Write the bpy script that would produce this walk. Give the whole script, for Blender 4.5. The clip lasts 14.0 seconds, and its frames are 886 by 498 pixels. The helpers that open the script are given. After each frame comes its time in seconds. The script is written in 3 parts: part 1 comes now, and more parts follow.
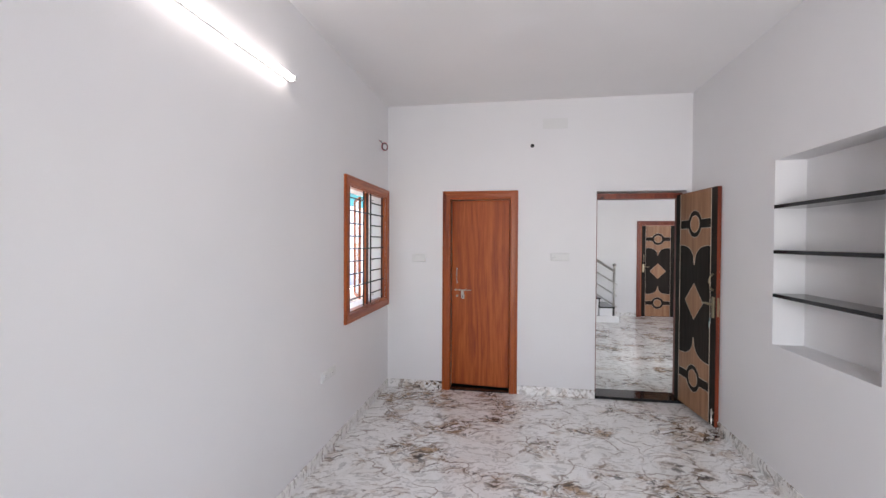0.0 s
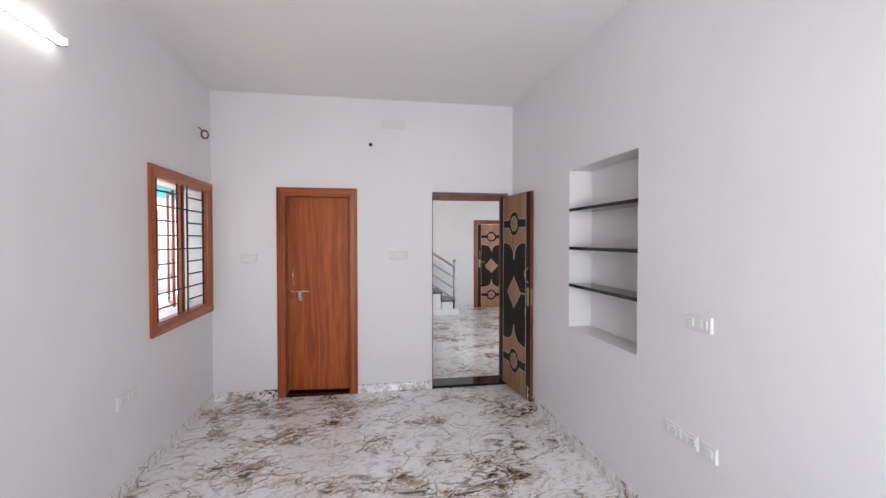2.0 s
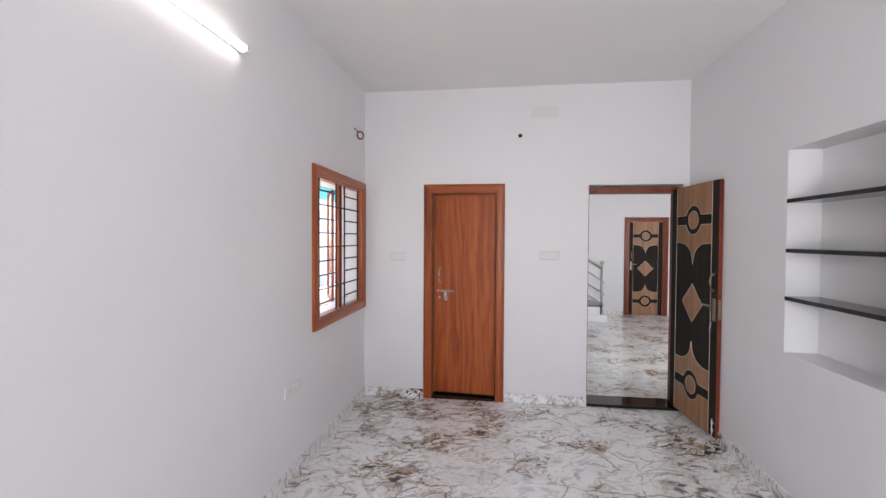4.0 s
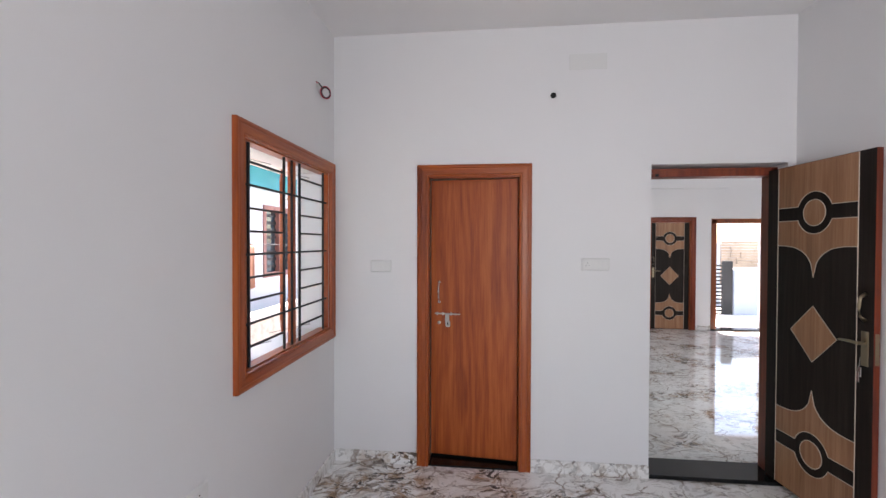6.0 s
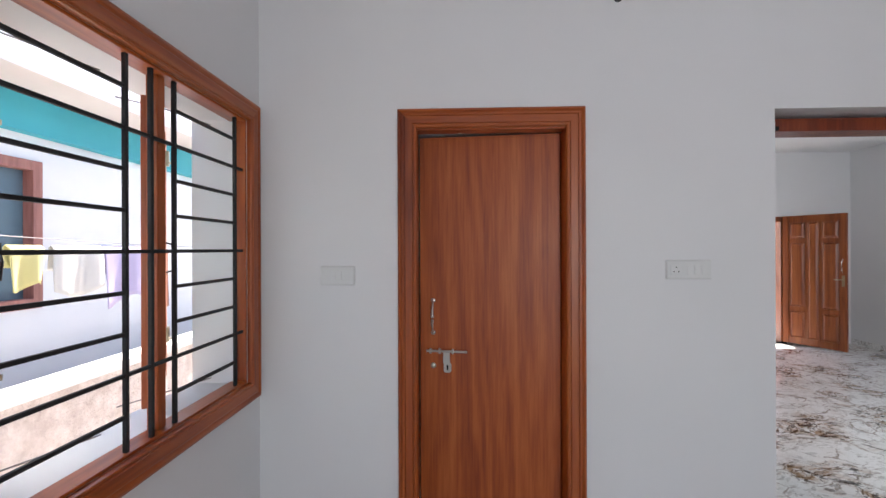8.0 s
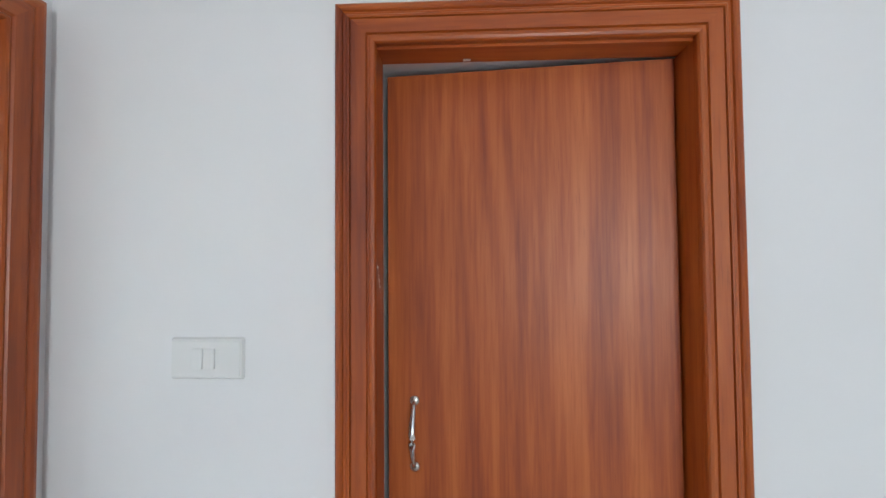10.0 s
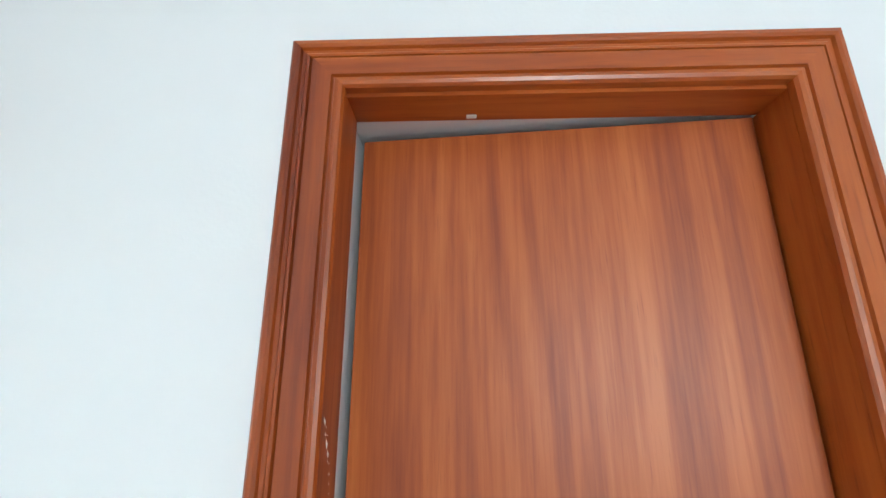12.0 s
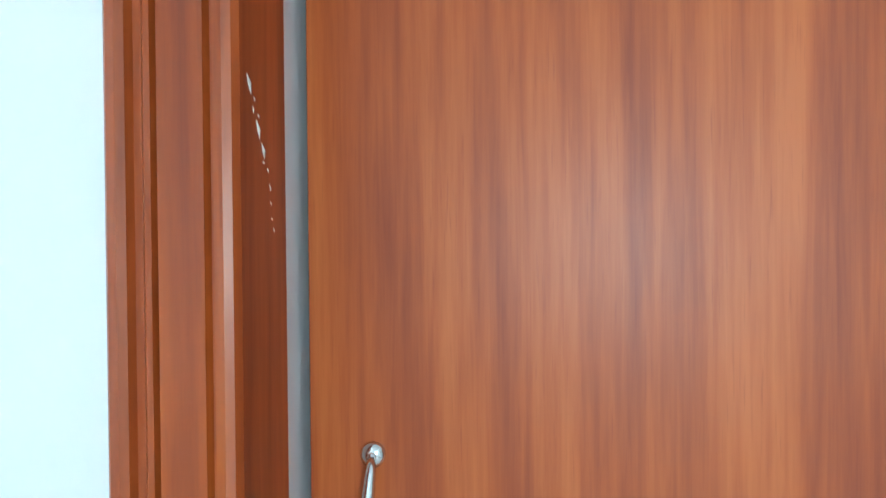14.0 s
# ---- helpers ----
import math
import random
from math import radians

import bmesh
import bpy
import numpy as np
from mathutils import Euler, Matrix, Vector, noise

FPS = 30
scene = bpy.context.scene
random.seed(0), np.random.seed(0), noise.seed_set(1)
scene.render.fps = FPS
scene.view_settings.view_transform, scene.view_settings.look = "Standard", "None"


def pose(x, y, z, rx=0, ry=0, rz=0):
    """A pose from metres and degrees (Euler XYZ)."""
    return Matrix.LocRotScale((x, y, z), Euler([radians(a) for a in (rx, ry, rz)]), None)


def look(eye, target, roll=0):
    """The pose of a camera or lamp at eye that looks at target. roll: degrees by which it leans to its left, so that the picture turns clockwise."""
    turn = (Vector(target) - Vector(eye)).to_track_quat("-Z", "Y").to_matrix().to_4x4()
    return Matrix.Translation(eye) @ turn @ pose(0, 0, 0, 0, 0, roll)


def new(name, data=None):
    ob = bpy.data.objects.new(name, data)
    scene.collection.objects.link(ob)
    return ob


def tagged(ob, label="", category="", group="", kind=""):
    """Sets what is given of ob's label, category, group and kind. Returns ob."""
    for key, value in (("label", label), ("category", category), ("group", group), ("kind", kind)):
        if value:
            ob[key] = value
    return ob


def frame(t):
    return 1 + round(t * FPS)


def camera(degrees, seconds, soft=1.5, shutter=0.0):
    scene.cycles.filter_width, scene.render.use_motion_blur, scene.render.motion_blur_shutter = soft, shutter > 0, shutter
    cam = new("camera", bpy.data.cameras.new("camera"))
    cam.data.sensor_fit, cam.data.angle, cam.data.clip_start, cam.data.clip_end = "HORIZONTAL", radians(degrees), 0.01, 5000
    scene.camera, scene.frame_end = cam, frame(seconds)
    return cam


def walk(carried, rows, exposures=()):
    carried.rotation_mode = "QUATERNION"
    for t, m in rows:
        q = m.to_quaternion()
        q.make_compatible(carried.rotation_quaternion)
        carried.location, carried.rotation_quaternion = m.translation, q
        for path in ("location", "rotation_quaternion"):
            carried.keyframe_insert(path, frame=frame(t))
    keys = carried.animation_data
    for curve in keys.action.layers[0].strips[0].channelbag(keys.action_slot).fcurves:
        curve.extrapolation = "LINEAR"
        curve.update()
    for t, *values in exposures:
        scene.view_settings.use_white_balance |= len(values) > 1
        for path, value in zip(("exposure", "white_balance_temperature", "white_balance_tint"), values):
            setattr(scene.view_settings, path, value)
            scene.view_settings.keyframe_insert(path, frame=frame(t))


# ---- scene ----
cam = camera(91.3, 14.0)
PATH = [
    (0, (1.371, -4.593, 1.591), (1.045, -2.62, 1.558), 0.3),
    (0.5, (1.428, -4.593, 1.596), (1.363, -2.594, 1.555), 0.1),
    (1, (1.477, -4.586, 1.601), (1.655, -2.595, 1.561), 0.1),
    (1.5, (1.514, -4.576, 1.597), (1.859, -2.606, 1.562), 0.0),
    (2, (1.503, -4.581, 1.603), (1.849, -2.611, 1.56), -0.0),
    (2.5, (1.473, -4.578, 1.6), (1.674, -2.588, 1.553), -0.0),
    (3, (1.47, -4.553, 1.596), (1.476, -2.553, 1.545), -0.0),
    (3.5, (1.442, -4.452, 1.578), (1.257, -2.461, 1.527), 0.2),
    (4, (1.352, -4.252, 1.599), (1.095, -2.269, 1.55), 0.3),
    (4.2, (1.324, -4.145, 1.602), (1.055, -2.164, 1.557), 0.1),
    (6.5, (1.051, -2.733, 1.57), (0.87, -0.741, 1.547), 0.1),
    (7, (0.97, -2.457, 1.552), (0.832, -0.462, 1.537), -0.1),
    (7.5, (0.898, -2.167, 1.565), (0.803, -0.169, 1.543), -0.4),
    (8, (0.876, -1.858, 1.531), (0.797, 0.14, 1.531), -0.2),
    (8.5, (0.878, -1.622, 1.544), (0.807, 0.376, 1.49), -0.0),
    (8.7, (0.888, -1.525, 1.583), (0.803, 0.47, 1.47), -0.5),
    (11, (0.841, -0.571, 1.623), (0.76, 1.399, 1.961), -0.3),
    (11.5, (0.843, -0.554, 1.647), (0.77, 1.388, 2.119), -0.2),
    (12, (0.851, -0.547, 1.656), (0.788, 1.378, 2.196), 0.0),
    (12.5, (0.859, -0.524, 1.637), (0.767, 1.416, 2.114), 0.1),
    (13, (0.855, -0.479, 1.591), (0.769, 1.491, 1.925), -0.6),
    (13.5, (0.828, -0.415, 1.54), (0.858, 1.584, 1.606), 0.0),
    (14, (0.815, -0.285, 1.49), (0.836, 1.715, 1.476), -0.5),
]
EXPOSURES = [(0, 2.6, 7000, 17), (4.2, 2.62, 7000, 17), (6.5, 2.34, 6900, 16), (8.7, 2.1, 6700, 12), (10.8, 3.2, 6400, 3), (12, 3.3, 6250, -1), (13, 3.33, 5950, -6), (14, 3.5, 5400, -12)]
walk(cam, [(t, look(e, g, r)) for t, e, g, r in PATH], EXPOSURES)

# ---- world, sun, large lights ----
world = bpy.data.worlds.new("world"); scene.world = world; world.use_nodes = True
wt = world.node_tree
sky = wt.nodes.new("ShaderNodeTexSky"); sky.sky_type = "NISHITA"; sky.sun_disc = False
sky.sun_elevation = radians(53); sky.sun_rotation = radians(0)
wt.links.new(sky.outputs[0], wt.nodes["Background"].inputs[0])
wt.nodes["Background"].inputs[1].default_value = 0.13
sun = bpy.data.lights.new("sun", "SUN"); sun.energy = 4.5; sun.angle = radians(0.5); sun.color = (1, .95, .88)
sun_ob = new("sun", sun); sun_ob.matrix_world = look((0.3, 6, 8), (0, 0, 0))


def opening_light(name, eye, target, w, h, power, color=(.86, .93, 1), spread=180):
    """Area lamp in an opening, standing in for sky light."""
    li = bpy.data.lights.new(name, "AREA"); li.shape = "RECTANGLE"; li.size, li.size_y, li.energy, li.color = w, h, power, color
    li.spread = radians(spread)
    ob = new(name, li); ob.matrix_world = look(eye, target)
    return ob


opening_light("daylight_bedroom_rear", (2.1, -5.5, 1.5), (2.1, 0, 1.5), 1.05, 1.1, 7.1, spread=132)
# fill lamp in an added, unseen opening, to brighten the hall
opening_light("fill_light_hall", (4.6, .05, 1.55), (4.4, 5, 1.2), 1.3, 1.1, 10.5)
# fill lamp in an added, unseen vent, to light the bathroom behind the door gap
opening_light("fill_light_bathroom", (-.12, 1.3, 2.1), (2, 1.2, 1.2), .55, .45, .1)

# ---- materials ----


def mat(name, rough=0.5, metal=0.0, color=(.8, .8, .8)):
    m = bpy.data.materials.new(name); m.use_nodes = True
    t = m.node_tree; b = t.nodes["Principled BSDF"]
    b.inputs["Base Color"].default_value = (*color, 1)
    b.inputs["Roughness"].default_value, b.inputs["Metallic"].default_value = rough, metal
    return m, t, b


def node(t, kind, **kw):
    n = t.nodes.new("ShaderNode" + kind)
    for k, v in kw.items():
        n.inputs[k].default_value = v
    return n


def coords(t, scale, world_space=False, rot=(0, 0, 0)):
    mp = t.nodes.new("ShaderNodeMapping")
    mp.inputs["Scale"].default_value = scale; mp.inputs["Rotation"].default_value = rot
    if world_space:
        t.links.new(t.nodes.new("ShaderNodeNewGeometry").outputs["Position"], mp.inputs[0])
    else:
        t.links.new(t.nodes.new("ShaderNodeTexCoord").outputs["Object"], mp.inputs[0])
    return mp.outputs[0]


def noise_tex(t, vec, scale, detail=3.0, rough=.5, dist=0.0):
    n = node(t, "TexNoise", Scale=scale, Detail=detail, Roughness=rough, Distortion=dist)
    t.links.new(vec, n.inputs["Vector"])
    return n.outputs["Fac"]


def ramp(t, fac, *stops):
    r = t.nodes.new("ShaderNodeValToRGB"); e = r.color_ramp.elements
    while len(e) < len(stops):
        e.new(0.5)
    for el, (p, c) in zip(e, stops):
        el.position = p; el.color = (*c, 1) if isinstance(c, tuple) else (c, c, c, 1)
    t.links.new(fac, r.inputs[0])
    return r.outputs[0]


def mix(t, fac, a, b, mode="MIX"):
    n = t.nodes.new("ShaderNodeMix"); n.data_type = "RGBA"; n.blend_type = mode
    for v, i in ((fac, 0), (a, 6), (b, 7)):
        if isinstance(v, (int, float)):
            n.inputs[i].default_value = v if i == 0 else (v, v, v, 1)
        elif isinstance(v, tuple):
            n.inputs[i].default_value = (*v, 1)
        else:
            t.links.new(v, n.inputs[i])
    return n.outputs[2]


def bump(t, b, height, strength, dist=.002):
    n = node(t, "Bump", Strength=strength, Distance=dist)
    t.links.new(height, n.inputs["Height"]); t.links.new(n.outputs[0], b.inputs["Normal"])


def wall_paint(name, lo, hi, rough=.55):
    m, t, b = mat(name, rough)
    v = coords(t, (1, 1, 1), True)
    t.links.new(ramp(t, noise_tex(t, v, 1.1, 4), (.3, lo), (.7, hi)), b.inputs["Base Color"])
    bump(t, b, mix(t, .35, noise_tex(t, v, 7, 3), noise_tex(t, v, 130, 2)), .16, .004)
    return m


WALL = wall_paint("white_wall_paint", (.79, .785, .79), (.82, .815, .82), .5)
CEIL = wall_paint("white_ceiling_paint", (.84, .83, .83), (.87, .86, .86), .7)
OUTER = wall_paint("outdoor_white_paint", (.70, .71, .73), (.80, .80, .80), .7)
PINK, pt, pb = mat("rough_pink_stucco", .85)
pv = coords(pt, (1, 1, 1), True)
pt.links.new(ramp(pt, noise_tex(pt, pv, 9, 5, .65), (.35, (.56, .47, .43)), (.65, (.74, .65, .61))), pb.inputs["Base Color"])
bump(pt, pb, noise_tex(pt, pv, 28, 4, .6), .9, .03)
# sunshade's colour, with pinkish bounced light painted into it
BOUNCE_WARM = wall_paint("outdoor_paint_warm_bounce", (.74, .63, .57), (.82, .72, .66), .7)
TEAL = wall_paint("teal_paint", (.02, .30, .36), (.03, .37, .43), .6)


def wood(name, dark, mid, light, vec, rough=.36, streak=.5, coat=.0, cathedral=False, spec=.58):
    m, t, b = mat(name, rough)
    fine = noise_tex(t, coords(t, vec), 26, 5, .62, .25)
    broad = noise_tex(t, coords(t, vec), 5.5, 3, .5, .8)
    grain = mix(t, streak, fine, broad)
    if cathedral:
        wv = node(t, "TexWave", Scale=3.0, Distortion=16.0, Detail=5.0)
        wv.inputs["Detail Scale"].default_value = 1.1
        t.links.new(coords(t, (1.3, 1.3, .17)), wv.inputs["Vector"])
        grain = mix(t, .12, grain, wv.outputs["Fac"])
    c = ramp(t, grain, (.34, dark), (.5, mid), (.64, light))
    pores = noise_tex(t, coords(t, tuple(k * 3.2 for k in vec)), 34, 2, .5)
    c = mix(t, ramp(t, pores, (.60, 0.0), (.74, .45)), c, dark)
    t.links.new(c, b.inputs["Base Color"])
    t.links.new(ramp(t, fine, (.3, rough + .04), (.7, rough - .03)), b.inputs["Roughness"])
    b.inputs["Coat Weight"].default_value, b.inputs["Coat Roughness"].default_value = coat, .25
    b.inputs["Specular IOR Level"].default_value = spec
    bump(t, b, fine, .08, .001)
    return m


RED = ((.20, .030, .004), (.37, .073, .009), (.47, .115, .018))
WOOD_V = wood("teak_frame_upright", *RED, (1.6, 1.6, .10), .4)
WOOD_H = wood("teak_frame_level", *RED, (.10, 1.6, 1.6), .33)
WOOD_Y = wood("teak_frame_along", *RED, (1.6, .10, 1.6), .33)
VENEER = wood("door_veneer", (.26, .040, .005), (.40, .081, .010), (.50, .122, .023), (3.2, 3.2, .13), .45, .45, cathedral=True, spec=.55)
PANEL = wood("brown_laminate", (.23, .098, .045), (.35, .165, .078), (.43, .225, .118), (1.8, 1.8, .07), .42, .4)
DARKLAM = wood("dark_laminate", (.011, .007, .005), (.018, .011, .008), (.027, .018, .013), (1.8, 1.8, .07), .55, .4)
DARKRED = wood("dark_red_frame_wood", (.11, .012, .003), (.21, .030, .006), (.29, .052, .012), (1.6, 1.6, .09), .38)
MAHOG = wood("entrance_door_wood", (.14, .028, .006), (.26, .062, .013), (.34, .10, .026), (1.6, 1.6, .09), .38)
DARKLAM.node_tree.nodes["Principled BSDF"].inputs["Specular IOR Level"].default_value = .2
INLAY = mat("cream_inlay_line", .4, 0, (.62, .52, .42))[0]
STEEL = mat("brushed_steel", .28, 1, (.62, .60, .57))[0]
CHROME = mat("chrome", .14, 1, (.75, .74, .72))[0]
BRASS = mat("antique_brass", .32, 1, (.38, .31, .21))[0]
IRON = mat("black_painted_iron", .6, 0, (.008, .008, .009))[0]
PLASTIC = mat("white_switch_plastic", .5, 0, (.76, .76, .75))[0]
SWITCH = mat("white_rocker", .4, 0, (.77, .77, .76))[0]
for m in (PLASTIC, SWITCH):
    m.node_tree.nodes["Principled BSDF"].inputs["Specular IOR Level"].default_value = .2
HOLE = mat("dark_hole", .8, 0, (.01, .01, .01))[0]
RUBBER = mat("red_cable_sheath", .4, 0, (.45, .015, .05))[0]
BLACKCABLE = mat("black_cable_sheath", .4, 0, (.02, .02, .02))[0]
FILLER = mat("white_filler_smear", .6, 0, (.75, .70, .64))[0]
LEAD = mat("grey_wire", .5, .6, (.25, .24, .24))[0]

GRANITE, gt, gb = mat("black_granite", .08)
gv = coords(gt, (1, 1, 1), True)
gt.links.new(ramp(gt, noise_tex(gt, gv, 420, 2), (.55, (.006, .006, .007)), (.8, (.04, .04, .04))), gb.inputs["Base Color"])

gb.inputs["Specular IOR Level"].default_value = .3


def marble(name, rough=.045):
    m, t, b = mat(name, rough)
    pos = t.nodes.new("ShaderNodeNewGeometry").outputs["Position"]
    mp = t.nodes.new("ShaderNodeMapping"); mp.inputs["Scale"].default_value = (1, 1.15, 1.1); mp.inputs["Rotation"].default_value = (0, 0, radians(-24))
    t.links.new(pos, mp.inputs[0])
    warp = node(t, "TexNoise", Scale=3.2, Detail=5.0)
    t.links.new(mp.outputs[0], warp.inputs["Vector"])
    w = t.nodes.new("ShaderNodeVectorMath"); w.operation = "MULTIPLY_ADD"
    t.links.new(warp.outputs["Color"], w.inputs[0]); w.inputs[1].default_value = (.34, .34, .2); t.links.new(mp.outputs[0], w.inputs[2])
    v = w.outputs[0]

    def cracks(scale, width, stretch=(1, 1, 1), turn=0.0):
        mp2 = t.nodes.new("ShaderNodeMapping"); mp2.inputs["Scale"].default_value = stretch; mp2.inputs["Rotation"].default_value = (0, 0, radians(turn))
        t.links.new(v, mp2.inputs[0])
        vo = t.nodes.new("ShaderNodeTexVoronoi"); vo.feature = "DISTANCE_TO_EDGE"; vo.inputs["Scale"].default_value = scale
        t.links.new(mp2.outputs[0], vo.inputs["Vector"])
        return ramp(t, vo.outputs["Distance"], (0.0, 1.0), (width * .5, .8), (width, 0.0))

    def strokes(scale, lo, hi, turn, stretch=(1, 2.4, 1)):
        mp2 = t.nodes.new("ShaderNodeMapping"); mp2.inputs["Scale"].default_value = stretch; mp2.inputs["Rotation"].default_value = (0, 0, radians(turn))
        t.links.new(v, mp2.inputs[0])
        return ramp(t, noise_tex(t, mp2.outputs[0], scale, 3, .55), (lo, 0.0), (hi, 1.0))
    cluster = ramp(t, noise_tex(t, v, 2.3, 3, .55), (.49, 0.0), (.64, 1.0))
    base = ramp(t, noise_tex(t, v, 4.2, 5, .6), (.3, (.78, .77, .75)), (.5, (.90, .895, .885)), (.7, (.84, .825, .80)))
    gold = mix(t, ramp(t, noise_tex(t, v, 8.5, 5, .68), (.44, 0.0), (.60, .85)), 0.0, cluster)
    base = mix(t, gold, base, (.36, .20, .085))
    broken = ramp(t, noise_tex(t, v, 5.0, 3), (.42, 0.0), (.56, 1.0))
    c = mix(t, mix(t, cracks(3.6, .032, (1, 1.3, 1), 20), 0.0, mix(t, broken, 0.0, .7)), base, (.18, .105, .06))
    c = mix(t, mix(t, cracks(9.0, .055, (1, 1.7, 1), -15), 0.0, mix(t, cluster, .06, .7)), c, (.11, .072, .048))
    c = mix(t, mix(t, strokes(9, .59, .612, 28), 0.0, mix(t, cluster, .22, .95)), c, (.085, .055, .036))
    c = mix(t, mix(t, strokes(11, .59, .61, -38), 0.0, mix(t, cluster, .25, .95)), c, (.16, .10, .055))
    specks = ramp(t, noise_tex(t, v, 16, 3, .5), (.61, 0.0), (.635, 1.0))
    c = mix(t, mix(t, specks, 0.0, mix(t, cluster, .25, .95)), c, (.035, .028, .026))
    t.links.new(c, b.inputs["Base Color"])
    return m


MARBLE = marble("veined_marble_tile")
SKIRT = marble("veined_marble_skirting", .15)
GROUT = mat("pale_grout", .6, 0, (.60, .58, .55))[0]
EARTH, et, eb = mat("pale_concrete_ground", .9)
ev = coords(et, (1, 1, 1), True)
et.links.new(ramp(et, noise_tex(et, ev, 2.3, 6, .6), (.3, (.34, .32, .30)), (.7, (.52, .50, .47))), eb.inputs["Base Color"])
bump(et, eb, noise_tex(et, ev, 40, 4), .4, .01)
# compound wall's colour: the bluish shade on its near side is painted in
SHADE_BLUE = wall_paint("wall_paint_in_blue_shade", (.30, .35, .43), (.36, .41, .49), .7)
STONE = wall_paint("sandstone_cladding", (.34, .24, .16), (.55, .42, .30), .8)


BATH = wall_paint("pale_green_glazed_tile", (.24, .40, .38), (.32, .48, .46), .25)


def cloth_mat(name, col):
    m, t, b = mat(name, .85, 0, col)
    wv = node(t, "TexWave", Scale=160.0)
    t.links.new(coords(t, (1, 1, 1)), wv.inputs["Vector"])
    bump(t, b, wv.outputs["Fac"], .15, .001)
    return m


GLASS, glt, glb = mat("window_glass", .02, 0, (.82, .95, .93))
glb.inputs["Transmission Weight"].default_value = 1; glb.inputs["IOR"].default_value = 1.45
TUBE, tt, tb = mat("lit_tube", .4, 0, (.9, .9, .9))
tb.inputs["Emission Color"].default_value = (1, .965, .97, 1); tb.inputs["Emission Strength"].default_value = 1.35

# ---- building helpers ----


def thing(name, at, label, category, group="", kind="", rz=0):
    ob = new(name); ob.empty_display_size = .1; ob.matrix_basis = pose(*at, 0, 0, rz)
    return tagged(ob, label, category, group, kind)


def mesh_of(name, bm, material, smooth=False):
    bmesh.ops.recalc_face_normals(bm, faces=bm.faces)
    me = bpy.data.meshes.new(name); bm.to_mesh(me); bm.free()
    me.materials.append(material)
    if smooth:
        for p in me.polygons:
            p.use_smooth = True
    return me


def part(name, bm, material, parent=None, label="", smooth=False):
    ob = new(name, mesh_of(name, bm, material, smooth))
    ob.parent = parent
    return tagged(ob, label)


def add_box(bm, a, b, bevel=0.0, seg=2):
    r = bmesh.ops.create_cube(bm, size=1)
    for v in r["verts"]:
        v.co = Vector([(a[i] + b[i]) / 2 + v.co[i] * (b[i] - a[i]) for i in range(3)])
    if bevel:
        es = list({e for v in r["verts"] for e in v.link_edges})
        bmesh.ops.bevel(bm, geom=es, offset=bevel, segments=seg, affect="EDGES", profile=.6)
    return bm


def box(a, b, bevel=0.0, seg=2):
    return add_box(bmesh.new(), a, b, bevel, seg)


def add_pipe(bm, pts, r, sides=10, closed=False):
    """A round bar along the points; r may be one radius or one for each point."""
    pts = [Vector(p) for p in pts]; n = len(pts); rings = []
    rs = r if isinstance(r, (list, tuple)) else [r] * n
    for i, p in enumerate(pts):
        d = (pts[(i + 1) % n] - pts[i - 1]) if closed else pts[min(i + 1, n - 1)] - pts[max(i - 1, 0)]
        q = d.to_track_quat("Z", "Y")
        rings.append([bm.verts.new(p + q @ Vector((rs[i] * math.cos(k * math.tau / sides), rs[i] * math.sin(k * math.tau / sides), 0))) for k in range(sides)])
    for i in range(n if closed else n - 1):
        a, b = rings[i], rings[(i + 1) % n]
        for k in range(sides):
            bm.faces.new((a[k], a[(k + 1) % sides], b[(k + 1) % sides], b[k]))
    if not closed:
        bm.faces.new(rings[0]); bm.faces.new(rings[-1])
    return bm


def pipe(pts, r, sides=10, closed=False):
    return add_pipe(bmesh.new(), pts, r, sides, closed)


def prism(pts, y0, y1):
    """A flat shape in x and z, given depth from y0 to y1."""
    bm = bmesh.new()
    a = [bm.verts.new((x, y0, z)) for x, z in pts]; b = [bm.verts.new((x, y1, z)) for x, z in pts]
    bm.faces.new(a); bm.faces.new(b)
    for i in range(len(pts)):
        j = (i + 1) % len(pts); bm.faces.new((a[i], a[j], b[j], b[i]))
    return bm


def ribbon(bm, pts, w, y, closed=False):
    """A thin raised line of width w along x, z points, standing at depth y."""
    add_pipe(bm, [(x, y, z) for x, z in pts], w / 2, 5, closed)


